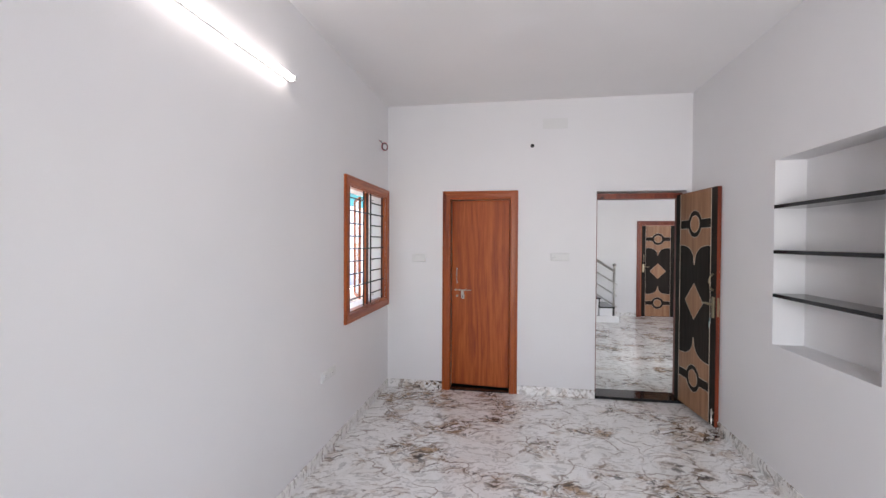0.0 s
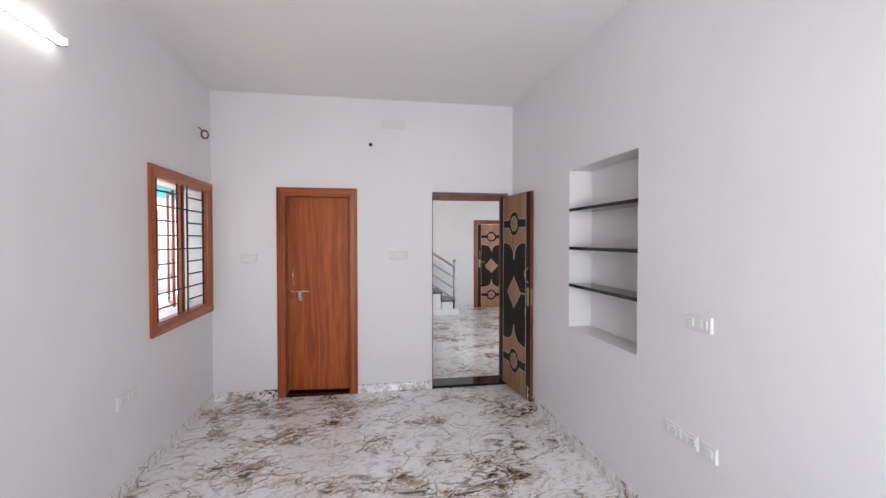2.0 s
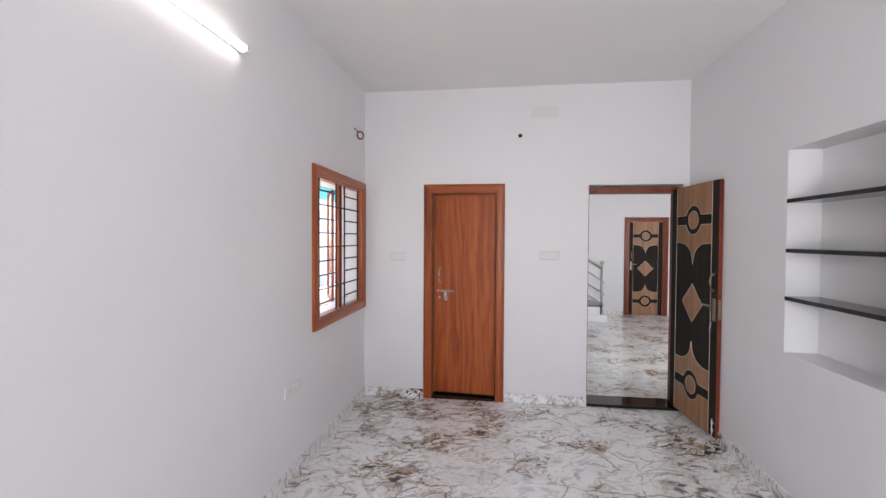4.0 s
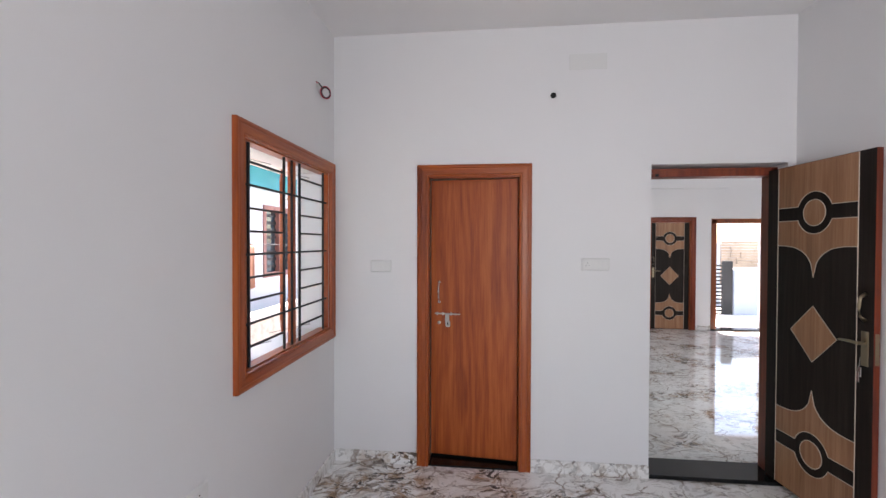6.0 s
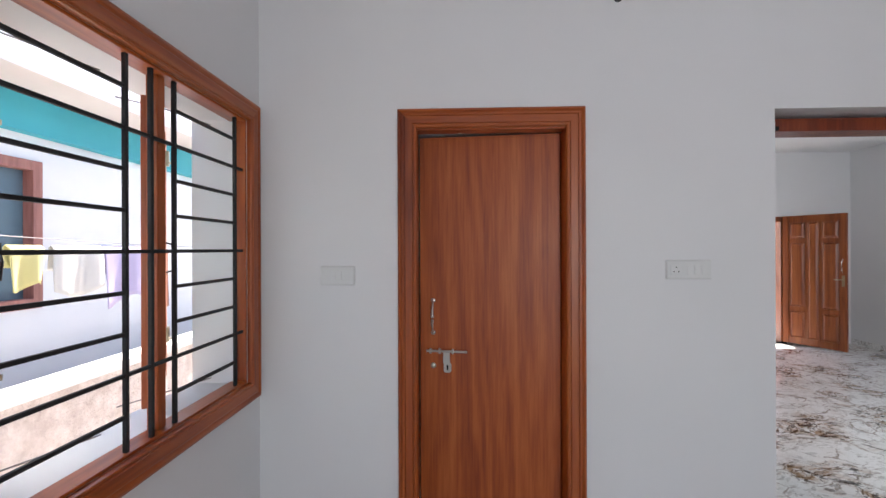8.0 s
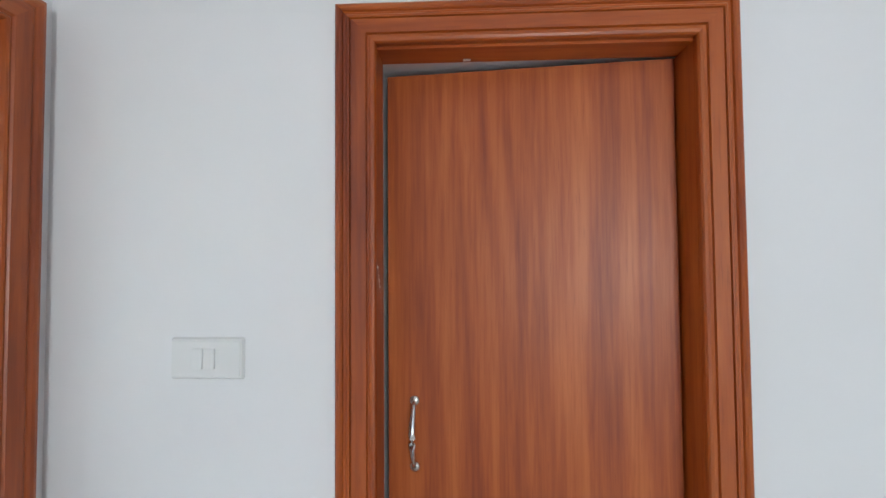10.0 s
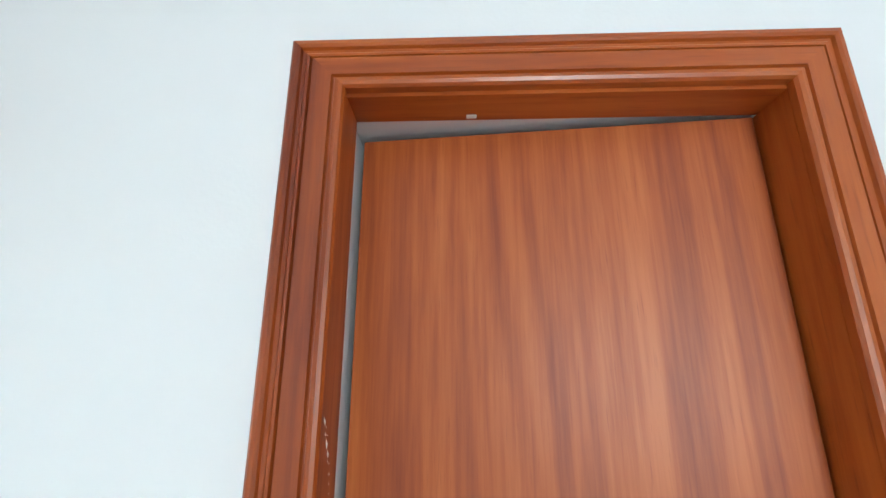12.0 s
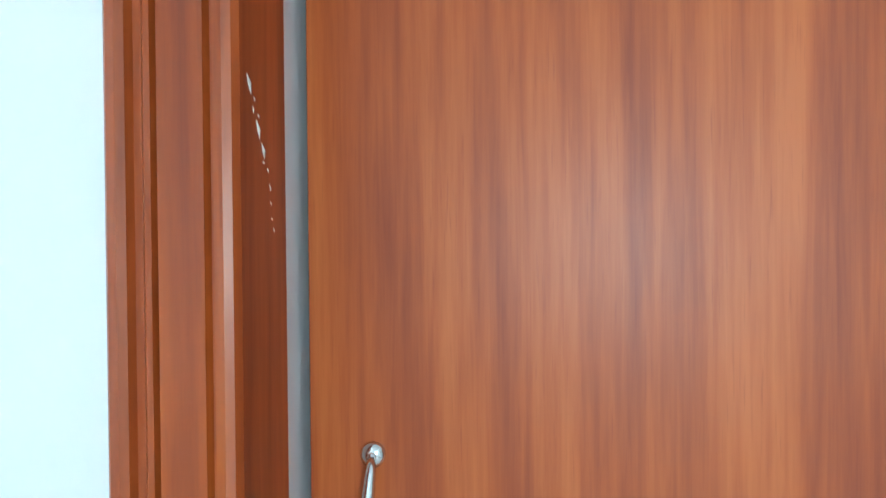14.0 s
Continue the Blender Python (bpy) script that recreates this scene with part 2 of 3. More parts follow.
def wall_with_openings(name, along, lo, hi, t0, t1, z0, z1, holes, material, label):
    """A wall along x or y from lo to hi, from t0 to t1 thick, with real openings (lo, hi, z0, z1)."""
    us = sorted({lo, hi, *[h[0] for h in holes], *[h[1] for h in holes]}); zs = sorted({z0, z1, *[h[2] for h in holes], *[h[3] for h in holes]})
    bm = bmesh.new(); cache = {}

    def vert(u, t, z):
        k = (u, t, z)
        if k not in cache:
            cache[k] = bm.verts.new((u, t, z) if along == "x" else (t, u, z))
        return cache[k]

    def solid(i, j):
        if not (0 <= i < len(us) - 1 and 0 <= j < len(zs) - 1):
            return False
        cu, cz = (us[i] + us[i + 1]) / 2, (zs[j] + zs[j + 1]) / 2
        return not any(h[0] < cu < h[1] and h[2] < cz < h[3] for h in holes)
    for i in range(len(us) - 1):
        for j in range(len(zs) - 1):
            if not solid(i, j):
                continue
            a, b, c, d = us[i], us[i + 1], zs[j], zs[j + 1]
            for t in (t0, t1):
                bm.faces.new((vert(a, t, c), vert(b, t, c), vert(b, t, d), vert(a, t, d)))
            for (di, dj), q in (((-1, 0), ((a, c), (a, d))), ((1, 0), ((b, c), (b, d))), ((0, -1), ((a, c), (b, c))), ((0, 1), ((a, d), (b, d)))):
                if not solid(i + di, j + dj):
                    (u0, w0), (u1, w1) = q
                    bm.faces.new((vert(u0, t0, w0), vert(u1, t0, w1), vert(u1, t1, w1), vert(u0, t1, w0)))
    return tagged(part(name, bm, material), label, "wall", kind="structure")


# cross-section of the moulded casing: distance in from the outer edge, height off the wall
MOULD = ((0, 0), (0, .016), (.004, .020), (.010, .021), (.014, .018), (.016, .013), (.021, .013), (.024, .016), (.028, .016), (.030, .011),
         (.033, .011), (.034, .019), (.062, .019), (.064, .014), (.066, .014), (.068, .019), (.074, .020), (.079, .018), (.082, .013), (.082, 0))


# broad plain face with a rounded outer bead
WINDOW_MOULD = ((0, 0), (0, .022), (.003, .024), (.009, .026), (.016, .025), (.020, .022), (.023, .021), (.028, .023), (.060, .022), (.063, .018), (.066, .018), (.069, .021), (.073, .019), (.075, .012), (.075, 0))


def casing(parent, u0, u1, z0, z1, four=False, mould=MOULD, name="casing", mats=None):
    """Mitred moulded casing round an opening in a wall that faces local -y; outer edges u0, u1, z0, z1."""
    mats = mats or (WOOD_V, WOOD_H)
    c = [((u0, z0), (1, 1 if four else 0)), ((u0, z1), (1, -1)), ((u1, z1), (-1, -1)), ((u1, z0), (-1, 1 if four else 0))]
    for i in range(4 if four else 3):
        (p, dp), (q, dq) = c[i], c[(i + 1) % 4]
        bm = bmesh.new()
        A = [bm.verts.new((p[0] + dp[0] * m, -h, p[1] + dp[1] * m)) for m, h in mould]
        B = [bm.verts.new((q[0] + dq[0] * m, -h, q[1] + dq[1] * m)) for m, h in mould]
        for k in range(len(mould) - 1):
            bm.faces.new((A[k], A[k + 1], B[k + 1], B[k]))
        bm.faces.new(A); bm.faces.new(B)
        part(name, bm, mats[i % 2], parent)


# ---- the shell of the house ----
H = 3.06
XR = 3.083           # bedroom wall with the niche
YB = -5.4            # wall behind the walk's start
HALL_Y, HALL_X = 5.3, 7.1
W1 = (-1.187, -.112, .983, 2.065)     # side window opening
NICHE = (-2.253, -1.373, .914, 2.147)
D1 = (.680, 1.332, 0, 2.054)          # bathroom door's opening
D2 = (2.189, 3.035, 0, 2.112)         # doorway to the hall

# the second opening is an unseen vent, added for the bathroom's light
wall_with_openings("wall_west", "y", YB - .23, 2.6, -.23, 0, -.2, H, [W1, (1.0, 1.6, 1.85, 2.35)], WALL, "white painted plaster wall with barred window")
# the third opening is unseen, added to hold the hall's fill lamp
wall_with_openings("wall_north", "x", 0, HALL_X, 0, .23, -.2, H, [D1, D2, (3.9, 5.3, .95, 2.15)], WALL, "white painted plaster wall with two doorways")
wall_with_openings("wall_east", "y", YB - .23, 0, XR, XR + .19, -.2, H, [NICHE], WALL, "white painted plaster wall with shelf niche")
tagged(part("wall_niche_back", box((XR + .19, YB - .23, -.2), (XR + .25, 0, H)), WALL), "white painted wall behind the niche", "wall", kind="structure")
wall_with_openings("wall_south", "x", 0, XR, YB - .23, YB, -.2, H, [(1.55, 2.65, .95, 2.1)], WALL, "white painted plaster wall with window opening")
wall_with_openings("wall_hall_north", "x", -.23, HALL_X + .23, HALL_Y, HALL_Y + .23, -.2, H, [(4.045, 4.77, 0, 1.985), (5.17, 6.04, 0, 1.99)], WALL, "white painted hall wall with two doors")
tagged(part("wall_hall_east", box((HALL_X, 0, -.2), (HALL_X + .23, HALL_Y, H)), WALL), "white painted plaster hall wall", "wall", kind="structure")
tagged(part("wall_hall_west", box((-.23, 2.6, -.2), (0, HALL_Y, H)), WALL), "white painted plaster hall wall", "wall", kind="structure")
tagged(part("wall_bathroom_north", box((0, 2.2, -.2), (1.72, 2.3, H)), BATH), "pale green tiled bathroom wall behind the door", "wall", kind="structure")
tagged(part("wall_bathroom_east", box((1.62, .23, -.2), (1.72, 2.2, H)), BATH), "pale green tiled bathroom wall behind the door", "wall", kind="structure")
tagged(part("ceiling", box((-.23, YB - .23, H), (HALL_X + .23, HALL_Y + .23, H + .15)), CEIL), "plain white painted ceiling", "ceiling", kind="structure")
tagged(part("trim_hall_beam", box((2.9, HALL_Y - .05, 2.58), (5.4, HALL_Y, H)), WALL), "shallow white plaster beam", "beam", kind="structure")

# ---- skirting ----


def skirting(name, a, b):
    tagged(part(name, box(a, b, .003, 1), SKIRT), "veined marble skirting strip", "skirting", kind="structure")


SK, ST = .088, .012
skirting("baseboard_west", (0, YB, 0), (ST, -ST, SK))
skirting("baseboard_north_a", (ST, -ST, 0), (.609, 0, SK))
skirting("baseboard_north_b", (1.406, -ST, 0), (2.189, 0, SK))
skirting("baseboard_east", (XR - ST, YB, 0), (XR, 0, SK))
skirting("baseboard_hall_north_a", (.0, HALL_Y - ST, 0), (3.968, HALL_Y, SK))
skirting("baseboard_hall_north_b", (4.847, HALL_Y - ST, 0), (5.108, HALL_Y, SK))
skirting("baseboard_hall_east", (HALL_X - ST, .23, 0), (HALL_X, HALL_Y - ST, SK))

# ---- door to the bathroom: casing, lining, leaf left ajar ----
door_1 = thing("door_1", (0, 0, 0), "red-brown veneered bathroom door standing slightly ajar", "door", kind="structure")
casing(door_1, .610, 1.405, 0, 2.13)
part("jamb", box((.680, 0, 0), (.692, .066, 2.042)), WOOD_V, door_1)
part("jamb", box((1.3225, 0, 0), (1.332, .105, 2.042)), WOOD_V, door_1)
part("head", box((.680, 0, 2.042), (1.332, .066, 2.054)), WOOD_H, door_1)
part("threshold", box((.692, -.01, 0), (1.320, .23, .012), .002, 1), GRANITE, door_1, "black granite threshold")
bm = bmesh.new()
rnd = random.Random(4)
for k in range(13):
    s = (k / 12) ** 1.3; big = 1.6 if k in (1, 5, 6) else .7
    yc, zc = .002 + .042 * s + rnd.uniform(-.004, .004), 1.602 - .10 * s + rnd.uniform(-.004, .004)
    hw, hh = rnd.uniform(.0008, .0022) * big, rnd.uniform(.0015, .0045) * big
    add_pipe(bm, [(.6916, yc - hw, zc + hh), (.6919, yc, zc), (.6916, yc + hw, zc - hh)], [.0004, .0011 * big, .0004], 6)
part("filler_smear", bm, FILLER, door_1, "white filler smears on the jamb")
part("filler_smear", box((.868, .050, 2.0405), (.884, .060, 2.0418), .0006, 1), FILLER, door_1)
leaf = new("leaf"); leaf.parent = door_1; leaf.matrix_basis = pose(1.320, .068, .0, 0, 0, 180 - 5.2)
leaf.empty_display_size = .1
# the leaf: local x runs from the hinge to the lock edge, +y faces the bedroom once turned
part("panel", box((.002, -.032, .030), (.631, 0, 2.040), .0015, 1), VENEER, leaf)


def at_leaf(x, z, d):
    return (x, d, z)


hx = .570
arc_pts = [(hx, .006 + .026 * math.sin(math.pi * k / 12), 1.296 - .146 * k / 12) for k in range(13)]
bm = pipe(arc_pts, [.0042 + .0032 * math.sin(math.pi * k / 12) for k in range(13)], 12)
for zz in (1.296, 1.150):
    add_pipe(bm, [at_leaf(hx, zz, 0), at_leaf(hx, zz, .004), at_leaf(hx, zz, .007)], [.012, .0115, .005], 16)
    add_pipe(bm, [at_leaf(hx, zz, .006), at_leaf(hx, zz, .009)], [.005, .004], 12)
part("pull_handle", bm, CHROME, leaf, "chrome pull handle with round ends", True)
bm = pipe([at_leaf(hx + .03, 1.068, .012), at_leaf(hx - .155, 1.066, .012)], .0055, 12)
for q in (hx + .012, hx - .03, hx - .09):
    add_box(bm, (q - .005, 0, 1.056), (q + .005, .018, 1.078), .003)
part("sliding_bolt", bm, STEEL, leaf, "steel sliding bolt")
bm = prism([(hx - .047, 1.062), (hx - .075, 1.062), (hx - .077, 1.017), (hx - .083, 1.007), (hx - .083, .978), (hx - .076, .971), (hx - .056, .971), (hx - .049, .978), (hx - .049, 1.007), (hx - .046, 1.017)], .006, .012)
part("hasp", bm, STEEL, leaf)
part("hasp_slot", box((hx - .070, .0115, .983), (hx - .062, .0128, 1.006)), HOLE, leaf)
bm = pipe([at_leaf(hx + .0, 1.0, 0), at_leaf(hx, 1.0, .006), at_leaf(hx, 1.0, .008)], [.013, .012, .007], 14)
part("staple", bm, STEEL, leaf, "", True)

# ---- doorway to the hall with its open patterned leaf ----


def pattern_leaf(parent, w, h, z0, stile=.092):
    """Face inlay of the laminated doors in local x (hinge to lock edge) and z, on the face y = 0, proud towards +y."""
    f0, f1 = stile, w - stile; cx = (f0 + f1) / 2; half = (f1 - f0) / 2
    zt = z0 + h
    lines = []

    def arc(cz, r, a0, a1, n=18):
        return [(cx + r * math.cos(a0 + (a1 - a0) * k / n), cz + r * math.sin(a0 + (a1 - a0) * k / n)) for k in range(n + 1)]

    def ogee(edge, tip, n=14):
        pts = []
        for k in range(-n, n + 1):
            s = 1 - abs(k) / n
            e = s ** 1.55
            pts.append((cx + half * k / n, edge + (tip - edge) * (1 - math.sqrt(max(0, 1 - e * e)))))
        return pts
    R, r, b = .125, .077, .042
    for up in (1, -1):
        def zz(frac):
            return zt - frac * h if up == 1 else z0 + frac * h
        cz = zz(.148)
        a = math.asin(b / R)
        top = arc(cz, R, math.pi - a, a) if up == 1 else arc(cz, R, -math.pi + a, -a)
        edge = [(f0, cz + up * b)] + top + [(f1, cz + up * b)]
        part("inlay_panel", prism(edge + [(f1, zz(.0)), (f0, zz(.0))], 0, .003), PANEL, parent, "brown wood-grain inlay panel")
        lines.append((edge, False))
        low = arc(cz, R, -math.pi + a, -a) if up == 1 else arc(cz, R, math.pi - a, a)
        edge = [(f0, cz - up * b)] + low + [(f1, cz - up * b)]
        og = ogee(zz(.245), zz(.335))
        part("inlay_panel", prism(edge + og[::-1], 0, .003), PANEL, parent, "brown wood-grain inlay panel")
        lines += [(edge, False), (og, False)]
        disc = arc(cz, r, 0, math.tau * 31 / 32, 31)
        part("inlay_disc", prism(disc, 0, .003), PANEL, parent, "brown wood-grain inlay disc")
        lines.append((disc, True))
    cz = z0 + h * .5
    d = [(cx - .16, cz), (cx, cz + .165), (cx + .16, cz), (cx, cz - .165)]
    part("inlay_diamond", prism(d, 0, .003), PANEL, parent, "brown wood-grain diamond inlay")
    lines.append((d, True))
    lines += [([(f0, z0), (f0, zt)], False), ([(f1, z0), (f1, zt)], False)]
    bm = bmesh.new()
    for pts, closed in lines:
        ribbon(bm, pts, .005, .0028, closed)
    part("inlay_line", bm, INLAY, parent, "cream inlay lines round the panels")


def lever_lock(parent, x, side=1):
    """Pull, lever handle and hanging keys near the lock edge; side: which way the lever points."""
    bm = pipe([(x, .004, 1.33), (x, .03, 1.31), (x, .038, 1.26), (x, .03, 1.21), (x, .004, 1.19)], [.010, .007, .008, .007, .010], 10)
    part("pull_handle", bm, BRASS, parent, "antique brass pull handle", True)
    bm = box((x - .020, .0, .955), (x + .020, .006, 1.135), .003)
    add_pipe(bm, [(x, .004, 1.075), (x, .045, 1.075)], .009, 10)
    add_pipe(bm, [(x, .042, 1.075), (x - side * .04, .046, 1.078), (x - side * .11, .040, 1.072)], [.009, .008, .006], 10)
    part("lever_handle", bm, BRASS, parent, "antique brass lever handle on a plate")


door_2 = thing("door_2", (0, 0, 0), "patterned dark and brown laminate door standing wide open", "door", kind="structure")
part("jamb", box((2.189, .10, 0), (2.214, .215, 2.088), .003), DARKRED, door_2)
part("jamb", box((3.0, .10, 0), (3.035, .215, 2.088), .003), DARKRED, door_2)
part("head", box((2.189, .10, 2.042), (3.035, .215, 2.098), .003), DARKRED, door_2)
part("bolt_keep", box((2.25, .09, 2.045), (2.27, .10, 2.062)), HOLE, door_2)
part("threshold", box((2.189, -.006, 0), (3.035, .24, .028), .004), GRANITE, door_2, "polished black granite threshold")
leaf = new("leaf"); leaf.parent = door_2; leaf.empty_display_size = .1
leaf.matrix_basis = pose(2.975, .098, 0, 0, 0, -84.6)
part("core", box((0, .004, .035), (.735, .036, 2.072), .0015, 1), DARKRED, leaf, "red-brown lipped door core")
# faces towards the room's middle
face = new("face"); face.parent = leaf; face.empty_display_size = .1
face.matrix_basis = pose(.735, .004, 0, 0, 0, 180)
part("dark_sheet", box((.001, 0, .036), (.734, .0015, 2.071)), DARKLAM, face, "dark brown laminate sheet")
pattern_leaf(face, .735, 2.031, .038)
lever_lock(face, .045, -1)
part("edge_lock_plate", box((.7345, .010, .97), (.7365, .030, 1.13)), BRASS, leaf)
bm = pipe([(.05, .022, 1.0), (.05, .024, .97), (.052, .026, .95)], .002, 6)
add_box(bm, (.040, .022, .90), (.060, .026, .95), .002); add_box(bm, (.047, .026, .87), (.062, .029, .925), .002)
part("keys", bm, CHROME, face, "bunch of keys hanging in the lock")
bm = pipe([(.03, .01, .05), (.03, .01, .18)], .005, 8); add_box(bm, (.018, 0, .08), (.042, .012, .10), .002); add_box(bm, (.018, 0, .14), (.042, .012, .16), .002)
part("tower_bolt", bm, STEEL, face)

# ---- bedroom window: casing, frame, mullion, bars, shutters ----
window_1 = thing("window_1", (0, 0, 0), "red-brown wooden window with black iron bars and shutters ajar", "window", kind="structure")
win = new("window_frame"); win.parent = window_1; win.matrix_basis = pose(0, 0, 0, 0, 0, 90); win.empty_display_size = .1
# in this turned frame local x is world y and local -y is world +x
casing(win, -1.248, -.034, .908, 2.14, True, WINDOW_MOULD)
for a, b in (((-1.187, .0, .983), (-1.172, .045, 2.065)), ((-.122, .0, .983), (-.112, .045, 2.065))):
    part("jamb", box(a, b, .002), WOOD_V, win)
part("head", box((-1.172, .0, 2.055), (-.122, .064, 2.065), .002), WOOD_H, win)
part("sill", box((-1.172, .0, .983), (-.122, .064, .993), .002), WOOD_H, win)
part("mullion", box((-.600, .026, .992), (-.566, .062, 2.056), .003), WOOD_V, win)
part("mullion", box((-1.116, .026, .992), (-1.060, .062, 2.056), .003), WOOD_V, win)
for yy in (-1.096, -.74, -.645, -.543, -.18):
    part("upright_bar", box((yy - .006, .008, .991), (yy + .006, .020, 2.057), .001, 1), IRON, win)
for k in range(-4, 5):
    z = 1.527 + .11 * k
    if k in (-3, 0, 3):
        part("long_bar", box((-1.178, .010, z - .0055), (-.121, .0195, z + .0055), .001, 1), IRON, win)
    else:
        for a, b in ((-1.096, -.74), (-.543, -.18)):
            part("short_bar", box((a + .006, .010, z - .0055), (b - .006, .0195, z + .0055), .001, 1), IRON, win)


def shutter(x, w, ang):
    sh = new("shutter"); sh.parent = window_1; sh.empty_display_size = .1
    sh.matrix_basis = pose(-.127, x, 0, 0, 0, ang)
    z0, z1, s, d = 1.02, 2.03, .026, .022
    for a, b, m in (((0, 0, z0), (s, d, z1), WOOD_V), ((w - s, 0, z0), (w, d, z1), WOOD_V)):
        part("stile", box(a, b, .002), m, sh)
    for a, b in (((s, 0, z0), (w - s, d, z0 + s)), ((s, 0, z1 - s), (w - s, d, z1))):
        part("rail", box(a, b, .002), WOOD_H, sh)
    g = part("pane", box((s, d * .4, z0 + s), (w - s, d * .4 + .004, z1 - s)), GLASS, sh, "clear glass pane"); g.visible_shadow = False
    for z in (1.16, 1.87):
        bm = box((w - .03, -.012, z), (w - .008, 0, z + .06), .002)
        add_pipe(bm, [(w - .03, -.010, z + .012), (w - .0, -.03, z + .012), (w + .005, -.03, z + .025)], .004, 8)
        part("latch", bm, BRASS, sh)
    bm = pipe([(w - .022, 0, 1.56), (w - .022, -.03, 1.55), (w - .022, -.034, 1.50), (w - .022, -.03, 1.45), (w - .022, 0, 1.44)], .004, 8)
    part("shutter_handle", bm, IRON, sh)
    return sh


shutter(-.50, .41, 90 + 28)
shutter(-1.01, .41, 90 + 46)
for z in (1.03, 2.02):
    for a in (-1.02, -.50):
        part("stay_rod", pipe([(-.10, a + .30, z), (-.16, a + .1, z + .004), (-.22, a - .02, z)], .0022, 6), LEAD, window_1, "thin grey metal stay rod")

# ---- niche shelves ----
for i, z in enumerate((1.848, 1.548, 1.258)):
    tagged(part("niche_shelf", box((XR - .004, NICHE[0] + .001, z - .024), (XR + .189, NICHE[1] - .001, z), .002), GRANITE), "polished black granite shelf set in the wall niche", "shelf", "niche shelves")

# ---- tube light ----
tube = thing("tube_light", (0, -2.73, 2.574), "lit white tube light in a slim wall batten", "lamp")
part("batten", box((0, -.60, -.012), (.024, .60, .012), .004), PLASTIC, tube)
bm = bmesh.new()
add_pipe(bm, [(.036, -.585, 0), (.036, .585, 0)], .019, 20)
part("tube", bm, TUBE, tube, "glowing white tube", True)
for s in (-1, 1):
    part("end_cap", box((.0, s * .592 - .010, -.018), (.060, s * .592 + .010, .018), .005), PLASTIC, tube)

# ---- switch plates ----


def plate(name, at, w, h, modules, label, rz=0, sockets=()):
    """A modular plate that faces local -y; modules: centres and widths of the rockers."""
    p = thing(name, at, label, "switch plate", "wall switch plates", rz=rz)
    bm = bmesh.new()
    r = bmesh.ops.create_cube(bm, size=1)
    for v in r["verts"]:
        k = .86 if v.co.y < 0 else 1
        v.co = Vector((v.co.x * (w - (1 - k) * h), v.co.y * .011 - .0055, v.co.z * h * k))
    bmesh.ops.bevel(bm, geom=bm.edges[:], offset=.0022, segments=2, affect="EDGES")
    part("cover", bm, PLASTIC, p)
    for x, mw in modules:
        part("rocker", box((x - mw / 2, -.0148, -h * .24), (x + mw / 2, -.0105, h * .24), .0015, 2), SWITCH, p)
    for x in sockets:
        bm = bmesh.new()
        for dx, dz, r in ((0, .010, .0032), (-.0095, -.007, .0026), (.0095, -.007, .0026)):
            add_pipe(bm, [(x + dx, -.0112, dz), (x + dx, -.0150, dz)], r, 10)
        part("socket_hole", bm, HOLE, p)
    return p


plate("switch_plate", (.347, 0, 1.417), .154, .086, [(-.017, .021), (.008, .021)], "white plastic wall plate with two rockers")
plate("socket_plate", (1.832, 0, 1.441), .19, .084, [(-.055, .045), (.0, .02), (.03, .02), (.06, .02)], "white plastic wall plate with socket and rockers", 0, (-.055,))
plate("switch_plate", (XR, -2.629, .611), .25, .08, [(-.09, .022), (-.045, .046), (.005, .022), (.05, .022), (.09, .04)], "long white plastic plate with sockets and rockers", -90, (-.045, .09))
plate("switch_plate", (XR, -2.823, .605), .095, .08, [(0, .05)], "small square white plastic wall plate", -90)
plate("switch_plate", (XR, -2.743, 1.20), .175, .083, [(-.045, .045), (.02, .022), (.05, .022)], "white plastic wall plate with socket and dark rocker", -90, (-.045,))
plate("socket_plate", (0, -1.55, .60), .25, .085, [(-.07, .045), (.0, .022), (.06, .045)], "white plastic wall plate with sockets near the floor", 90, (-.07, .06))
tagged(part("cover_plate", box((1.65, -.003, 2.758), (1.90, 0, 2.865), .001, 1), PLASTIC), "plain white blanking plate high on the wall", "cover plate")
bm = bmesh.new(); add_pipe(bm, [(1.545, .0, 2.59), (1.545, -.004, 2.59)], .017, 20)
pipe_hole = thing("conduit_hole", (0, 0, 0), "small round dark conduit end in the white wall", "conduit")
part("mouth", bm, HOLE, pipe_hole)
part("collar", pipe([(1.545 + .017 * math.cos(k * math.tau / 20), -.003, 2.59 + .017 * math.sin(k * math.tau / 20)) for k in range(20)], .003, 6, True), BLACKCABLE, pipe_hole)
coil = thing("cable_coil", (0, -.285, 2.570), "small red cable coil hanging from the wall", "cable")
for j, (r0, m) in enumerate(((.036, RUBBER), (.039, RUBBER), (.033, BLACKCABLE))):
    angles = [k * math.tau / 28 + 2.3 for k in range(30)]
    pts = [(.040 + r0 * .62 * math.cos(a) + .003 * j, .016 + r0 * .62 * math.cos(a) - .004 * j, r0 * math.sin(a) - .002 * j) for a in angles]
    part("loop", pipe([(0, -.045, .05), (.012, -.03, .048)] + pts, .0045, 6), m, coil, "", True)

